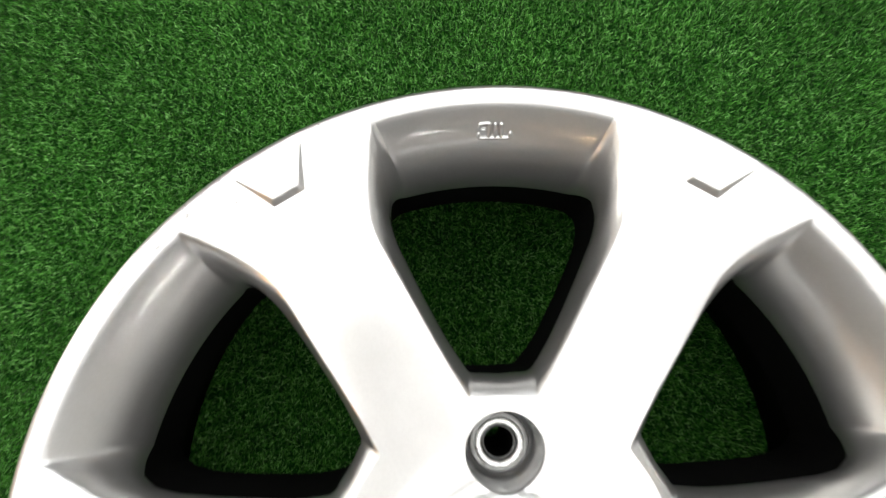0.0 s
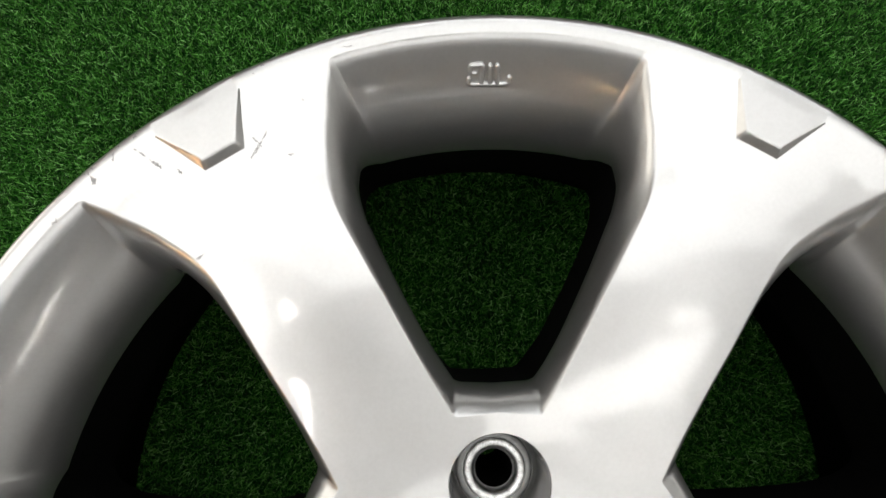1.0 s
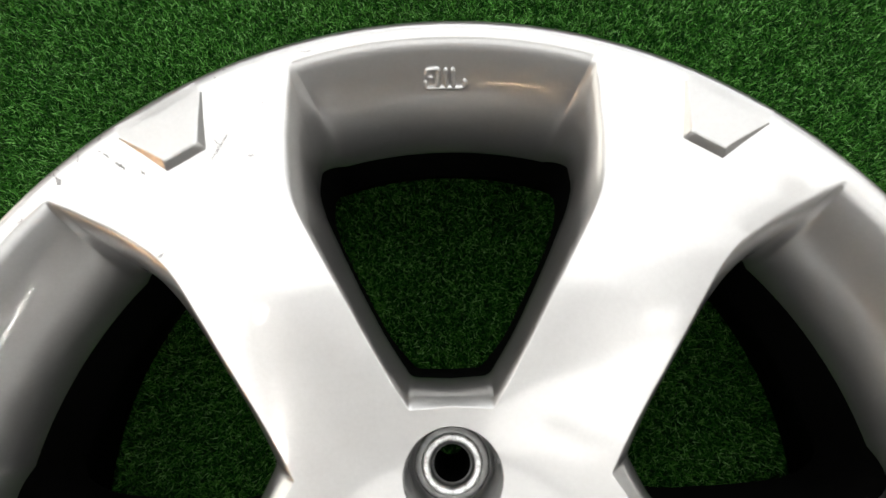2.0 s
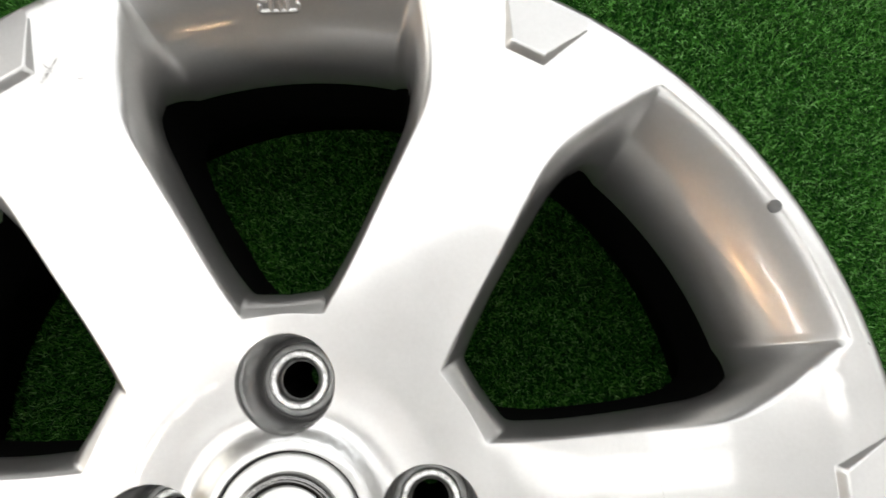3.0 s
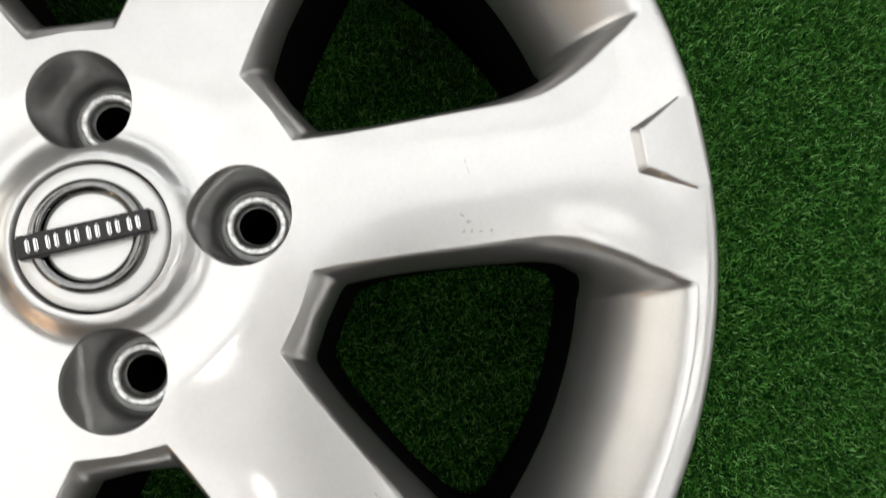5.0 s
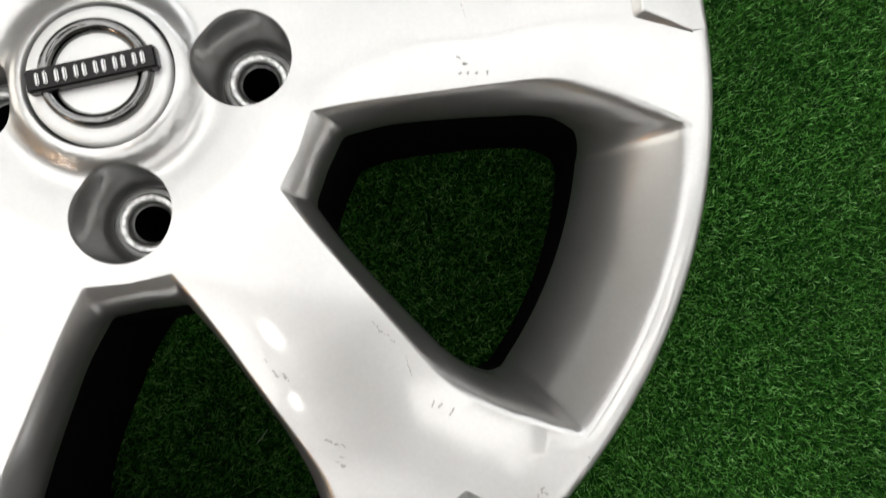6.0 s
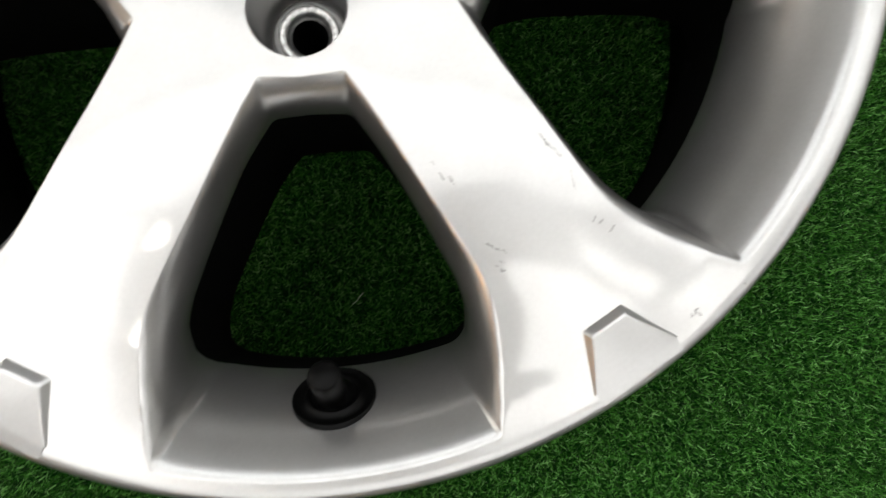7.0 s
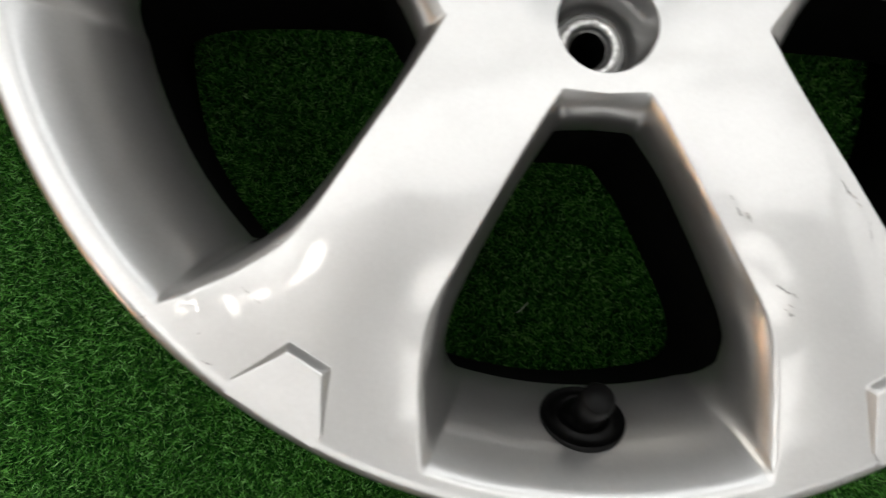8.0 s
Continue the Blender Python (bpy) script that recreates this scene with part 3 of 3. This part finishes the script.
def lug_seat(at, parent):
    """The machined seat at the bottom of a wheel bolt hole."""
    seat = part("lug_seat", lathe([(0.0119, 0.1286), (0.0118, 0.1300), (0.0115, 0.1305), (0.0106, 0.1306), (0.0097, 0.1304), (0.0090, 0.1298), (0.0087, 0.1288)], 64, at), MACHINED, parent, "worn bright metal bolt seat")
    part("chamfer", lathe([(0.0087, 0.1287), (0.0083, 0.1276), (0.0079, 0.1268), (0.0074, 0.1264)], 64, at), WORN, seat, "grey chamfer inside the seat")
    part("collar", lathe([(0.0152, 0.1250), (0.0151, 0.1272), (0.0146, 0.1281), (0.0140, 0.1285), (0.0124, 0.1288), (0.0119, 0.1285), (0.0117, 0.1280)], 64, at), COLLAR, seat, "grey collar round the seat")
    # the bore's shade is in its near-black colour
    part("bore", lathe([(0.0074, 0.1265), (0.0071, 0.1245), (0.0069, 0.1215), (0.0067, BACK_Z - 0.004)], 64, at), SHADE_DARK, seat, "bolt bore coloured near black as shade")
    return seat


for spot in LUGS:
    lug_seat(spot, wheel)


def hub_boss(parent):
    """The thick mounting pad behind the hub, unseen and set low to block light."""
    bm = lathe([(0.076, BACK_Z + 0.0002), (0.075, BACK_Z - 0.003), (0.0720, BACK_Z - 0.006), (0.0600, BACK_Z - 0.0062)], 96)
    part("mounting_pad", bm, SHADE_DARK, parent, "mounting pad coloured near black as shade")


hub_boss(wheel_parts["back"])


def centre_cap(parent):
    cap = part("centre_cap", lathe([(0.0257, 0.1535), (0.0256, 0.1584), (0.0253, 0.1592), (0.0247, 0.1598), (0.022, 0.1601), (0.015, 0.1605), (0.004, 0.1607), (0.0004, 0.1607)], 96), CAP, parent, "white satin round centre cap")
    part("seam", lathe([(0.0267, 0.1545), (0.0267, 0.1560), (0.0252, 0.1560)], 96), SEAM, cap, "dark gap round the cap")
    ring = [(0.0200, 0.1598), (0.0199, 0.1614), (0.0195, 0.1626), (0.0188, 0.1633), (0.0179, 0.1636), (0.0170, 0.1635), (0.0160, 0.1630), (0.0150, 0.1618), (0.0144, 0.1598)]
    part("emblem_ring", lathe(ring, 96), CHROME, cap, "chrome emblem ring")
    bm = box(bmesh.new(), -0.0226, -0.0043, 0.1603, 0.0226, 0.0043, 0.1650, 0.0008)
    bar = part("emblem_bar", bm, REFLECT_DARK_CHROME, cap, "chrome emblem bar toned for a dark reflection, with bright raised blocks", smooth=False)
    bar.rotation_euler = (0, 0, radians(4))
    for i in range(6):
        x = -0.0168 + i * 0.0067
        for side in (-0.0014, 0.0014):
            bm = box(bmesh.new(), x + side - 0.0007, -0.0024, 0.1648, x + side + 0.0007, 0.0024, 0.1657, 0.0005)
            part("block", bm, GREY_CHROME, bar, smooth=False)
    return cap


centre_cap(wheel)


def on_wall(angle, depth, lift=0.0):
    """A place on a window's outer wall, its outward slope and its normal; depth 0 is the lip, 1 the inner edge."""
    a = [q[0] for q in LEVELS_OUT]
    d = [q[1] for q in LEVELS_OUT]

    def profile(k):
        h = np.interp(k, np.linspace(0, 1, len(a)), a)
        v = np.interp(k, np.linspace(0, 1, len(a)), d)
        return RIM_R + (LOW_R - RIM_R) * h, float(face_height(RIM_R, 0)) + (LOW_Z - float(face_height(RIM_R, 0))) * v

    r0, z0 = profile(depth)
    r1, z1 = profile(max(depth - 0.06, 0))
    r2, z2 = profile(min(depth + 0.06, 1))
    slope = Vector((r1 - r2, 0, z1 - z2)).normalized()
    across = Vector((0, -1, 0))
    normal = across.cross(slope)
    if normal.z < 0:
        normal = -normal
    place = Vector((r0, 0, z0)) + normal * lift
    m = Matrix((across, slope, normal)).transposed().to_4x4()
    return Matrix.Rotation(radians(angle), 4, "Z") @ Matrix.Translation(place) @ m


def valve(parent):
    """A rubber valve that leans out of the rim's slope, its recess's shade painted as a black disc."""
    put = on_wall(-90, 0.778, 0.0008)
    c, slope = put.to_translation(), put.to_3x3() @ Vector((0, 0, 1))

    stem = Matrix.Translation(c - slope * 0.002) @ Vector((0, 0.49, 0.87)).to_track_quat("Z", "Y").to_matrix().to_4x4()

    def piece(name, profile, material, up, label, close=None, m=put):
        bm = lathe(profile, 48)
        if close:
            cap_ring(bm, *close)
        bmesh.ops.transform(bm, matrix=m, verts=bm.verts)
        return part(name, bm, material, up, label)

    # a flush black disc gives the recess its shade; no hole is cut
    body = piece("valve", [(0.0158, -0.0016), (0.0157, 0.0006), (0.0150, 0.0008), (0.0144, 0.0004), (0.0112, 0.0004), (0.0106, 0.0016), (0.0100, 0.0020), (0.0090, 0.0016), (0.0080, 0.0006), (0.0010, 0.0004)], RUBBER_AND_RECESS, parent, "black rubber tyre valve on a black disc that paints its shaded recess")
    piece("valve_stem", [(0.0092, -0.001), (0.0085, 0.003), (0.0066, 0.0055), (0.0058, 0.0080), (0.0056, 0.0084), (0.0058, 0.0088), (0.0058, 0.0255), (0.0050, 0.0268)], RUBBER_AND_RECESS, body, "black rubber stem with a screw cap", (0.0268, 0.0050), stem)


valve(wheel_parts["rim"])


def tube(bm, points, radius, sides=8):
    """A round bead along a line of points in a plane."""
    q = np.vstack([spline(points, max(4, 5 * (len(points) - 1))), points[-1]])
    way = np.gradient(q, axis=0)
    way /= np.linalg.norm(way, axis=1, keepdims=True)
    sizes = np.ones(len(q))
    rows = [(q[0] - way[0] * radius * 0.8, way[0], 0.35)] + [(p, w, z) for p, w, z in zip(q, way, sizes)] + [(q[-1] + way[-1] * radius * 0.8, way[-1], 0.35)]
    rings = []
    for p, w, size in rows:
        side = np.array((-w[1], w[0]))
        rings.append([bm.verts.new((*(p + side * radius * size * math.cos(t)), radius * size * math.sin(t))) for t in (2 * math.pi * i / sides for i in range(sides))])
    for a, b in zip(rings, rings[1:]):
        for i in range(sides):
            j = (i + 1) % sides
            bm.faces.new((a[i], a[j], b[j], b[i]))
    bm.faces.new(rings[0][::-1])
    bm.faces.new(rings[-1])


def casting_mark(parent):
    """The raised certification mark on the outer wall of one window."""
    strokes = [
        [(-6.9, 3.7), (-4.6, 4.0), (-2.6, 3.8), (-2.6, 0.6), (-2.9, -3.4)],
        [(-6.9, 3.7), (-7.3, 2.0), (-6.8, 0.8), (-4.9, 0.7)],
        [(-7.5, -1.2), (-7.7, -3.2), (-6.6, -4.0), (-2.9, -3.9), (0.4, -4.0), (3.7, -4.0), (6.6, -4.0), (7.8, -3.1), (7.9, -1.0)],
        [(0.5, -3.6), (0.4, 0.0), (0.4, 3.8)],
        [(3.4, -3.6), (3.3, 0.0), (3.2, 3.8)],
    ]
    bm = bmesh.new()
    for stroke in strokes:
        tube(bm, [(x / 1000, y / 1000) for x, y in stroke], 0.00105)
    bmesh.ops.transform(bm, matrix=on_wall(89.8, 0.54, 0.0004), verts=bm.verts)
    bmesh.ops.recalc_face_normals(bm, faces=bm.faces)
    part("casting_mark", bm, SILVER, parent, "raised cast certification mark")


casting_mark(wheel_parts["rim"])


def paint_dot(parent):
    bm = bmesh.new()
    rings = [[bm.verts.new((r * math.cos(t), r * math.sin(t), h)) for t in (2 * math.pi * i / 28 for i in range(28))] for r, h in ((0.0026, -0.0004), (0.0025, 0.0003), (0.0022, 0.0004))]
    for a, b in zip(rings, rings[1:]):
        for i in range(28):
            j = (i + 1) % 28
            bm.faces.new((a[i], a[j], b[j], b[i]))
    bm.faces.new(rings[-1])
    bmesh.ops.transform(bm, matrix=on_wall(29.0, 0.185, 0.0002), verts=bm.verts)
    part("paint_dot", bm, DOT, parent, "small round grey paint dot")


paint_dot(wheel_parts["rim"])

# scuffs on each spoke: from x, y to x, y and the width, in millimetres
SCUFFS = {
    "spoke 2": [(-137.2, 171.2, -137.0, 167.8, 0.5), (-145.2, 162.4, -143.0, 159.9, 1.1),
                (-130.1, 172.7, -123.8, 168.2, 0.5), (-123.7, 167.6, -119.5, 165.0, 0.8), (-114.6, 164.8, -112.6, 162.9, 0.6), (-88.1, 177.2, -83.7, 172.4, 0.35),
                (-82.1, 178.6, -86.3, 170.2, 0.35), (-85.2, 173.4, -87.8, 168.3, 0.4), (-107.3, 131.7, -104.7, 133.2, 0.8), (-69.3, 190.0, -68.5, 190.0, 0.6), (-74.4, 169.8, -72.1, 169.8, 0.5), (-85.6, 203.9, -84.8, 204.3, 0.6)],
    "spoke 5": [(81.6, -102.2, 85.3, -108.0, 0.45), (83.2, -104.8, 83.7, -106.9, 0.35), (85.5, -106.3, 88.1, -111.3, 0.45), (91.3, -115.9, 92.3, -123.4, 0.3), (42.5, -108.8, 44.2, -110.4, 0.6), (45.0, -112.6, 47.2, -116.6, 0.7),
                (48.1, -114.3, 50.3, -118.0, 0.7), (59.3, -139.3, 66.5, -143.1, 0.5), (62.0, -147.1, 65.5, -149.4, 0.7), (63.3, -145.7, 65.4, -146.7, 0.5), (97.2, -134.9, 98.9, -132.6, 0.5), (99.3, -135.8, 101.3, -134.0, 0.5),
                (102.7, -138.9, 105.4, -136.4, 0.5), (127.9, -170.8, 130.8, -167.5, 0.8), (130.0, -169.0, 131.6, -170.6, 0.5), (147.8, -160.2, 147.8, -161.3, 0.6), (81.5, -204.0, 82.4, -204.9, 1.0)],
    "spoke 4": [(-121.0, -146.8, -114.8, -152.2, 0.45), (-108.6, -130.8, -110.5, -132.3, 0.5), (-133.9, -162.4, -133.5, -162.9, 0.8), (-132.4, -171.2, -128.8, -172.7, 0.4), (-153.5, -158.3, -150.7, -157.2, 0.4)],
    "spoke 0": [(127.0, -12.5, 128.2, -14.1, 0.6), (128.7, -15.5, 130.4, -16.4, 0.7), (126.7, -19.6, 127.9, -18.5, 0.6), (129.9, -20.0, 130.6, -18.9, 0.6), (132.7, -20.3, 133.8, -19.5, 0.7), (136.9, -21.0, 137.9, -19.8, 0.6),
                (131.8, 7.7, 132.8, 1.3, 0.25)],
    "rim": [(204.0, 85.2, 204.9, 83.4, 0.8), (204.6, 83.4, 206.2, 80.4, 1.3), (212.9, 50.9, 213.4, 49.4, 0.7), (-129.0, 178.8, -130.2, 176.0, 0.8), (-131.2, 177.2, -128.8, 178.4, 0.7), (-137.2, 172.9, -135.2, 174.1, 0.8),
            (-145.9, 165.6, -144.2, 165.0, 0.7), (-148.0, 163.8, -147.2, 163.0, 0.6), (-146.4, 164.0, -145.8, 162.8, 0.5), (-139.4, 171.6, -138.8, 173.0, 0.5), (-84.4, 202.9, -82.8, 203.3, 0.5), (-87.2, 200.0, -86.6, 199.7, 0.4), (-54.0, 209.5, -50.5, 210.2, 0.5), (-158.0, 145.0, -156.5, 147.5, 0.7)],
}


LIP_R, LIP_Z = (0.2162, 0.2178, 0.2194, 0.2207), (float(face_height(0.2162, 0)), 0.16235, 0.1623, 0.1618)


def scuff(x0, y0, x1, y1, width, parent, rng):
    """A short ragged scrape that follows the face."""
    a, b = np.array((x0, y0)) / 1000, np.array((x1, y1)) / 1000
    long = max(np.hypot(*(b - a)), 1e-5)
    way = (b - a) / long
    side = np.array((-way[1], way[0]))
    n = max(4, int(long / 0.0006))
    verts, faces = [], []
    for i in range(n + 1):
        t = i / n
        w = width / 2000 * (0.25 + 0.75 * rng.random()) * (0.35 if i in (0, n) else 1.0)
        p = a + (b - a) * t + side * rng.normal(0, width / 5000)
        for q in (p - side * w, p + side * w):
            q = q * min(1.0, 0.2204 / np.hypot(*q))
            r = float(np.hypot(*q))
            z = float(face_height(q[0], q[1])) if r < 0.2162 else float(np.interp(r, LIP_R, LIP_Z))
            verts.append((q[0], q[1], z + 0.00014))
    for i in range(n):
        if n < 6 or rng.random() > 0.22:
            faces.append((2 * i, 2 * i + 2, 2 * i + 3, 2 * i + 1))
    ob = arrays("scuff", verts, faces, SCUFF, parent, "grey scuff in the paint")
    return ob


scuff_rng = np.random.default_rng(11)
for place, marks in SCUFFS.items():
    for mark in marks:
        scuff(*mark[:4], 1.9 * mark[4], wheel_parts[place], scuff_rng)


# ---- turf ----
def turf(name, x0, x1, y0, y1, per_square_metre, seed):
    """Short curled plastic blades, each a bent strip."""
    rng = np.random.default_rng(seed)
    count = int((x1 - x0) * (y1 - y0) * per_square_metre)
    root = np.column_stack([rng.uniform(x0, x1, count), rng.uniform(y0, y1, count), np.full(count, FLOOR)])
    r = np.hypot(root[:, 0], root[:, 1])
    root = root[(r < 0.203) | (r > 0.2195)]
    count = len(root)
    way = rng.uniform(0, 2 * math.pi, count)
    lean = np.column_stack([np.cos(way), np.sin(way)])
    side = np.column_stack([-lean[:, 1], lean[:, 0], np.zeros(count)])
    length = rng.uniform(0.0034, 0.0072, count)
    tilt1, tilt2 = np.radians(rng.uniform(0, 45, count)), np.radians(rng.uniform(25, 95, count))
    width = rng.uniform(0.00016, 0.00034, count)

    def step(p, tilt, size):
        return p + np.column_stack([lean * (np.sin(tilt) * size)[:, None], np.cos(tilt) * size])

    mid = step(root, tilt1, length * 0.5)
    tip = step(mid, tilt2, length * 0.5)
    half = side * width[:, None]
    verts = np.stack([root - half, root + half, mid - half, mid + half, tip], 1).reshape(-1, 3)
    corners = (np.arange(count)[:, None] * 5 + np.array([0, 1, 3, 2, 2, 3, 4])[None]).reshape(-1)
    starts = (np.arange(count)[:, None] * 7 + np.array([0, 4])[None]).reshape(-1)
    me = bpy.data.meshes.new(name)
    me.vertices.add(len(verts))
    me.vertices.foreach_set("co", verts.reshape(-1))
    me.loops.add(len(corners))
    me.loops.foreach_set("vertex_index", corners)
    me.polygons.add(len(starts))
    me.polygons.foreach_set("loop_start", starts)
    me.update(calc_edges=True)
    me.materials.append(TURF)
    return tagged(new(name, me), "short curled green artificial turf under the wheel", "turf", kind="stuff")


turf("artificial_turf", -0.41, 0.51, -0.38, 0.43, 1050000, 4)


def loose_fibre(points, z):
    """A pale strand that has come loose and lies on the turf."""
    bm = bmesh.new()
    tube(bm, [(x / 1000, y / 1000) for x, y in points], 0.00028, 6)
    bmesh.ops.transform(bm, matrix=Matrix.Translation((0, 0, z)), verts=bm.verts)
    bmesh.ops.recalc_face_normals(bm, faces=bm.faces)
    tagged(part("loose_fibre", bm, FIBRE, None), "pale loose fibre lying on the green turf", "fibre")


loose_fibre([(-5.4, -161.6), (-3.2, -160.4), (-1.4, -158.2), (1.2, -155.6)], -0.0026)
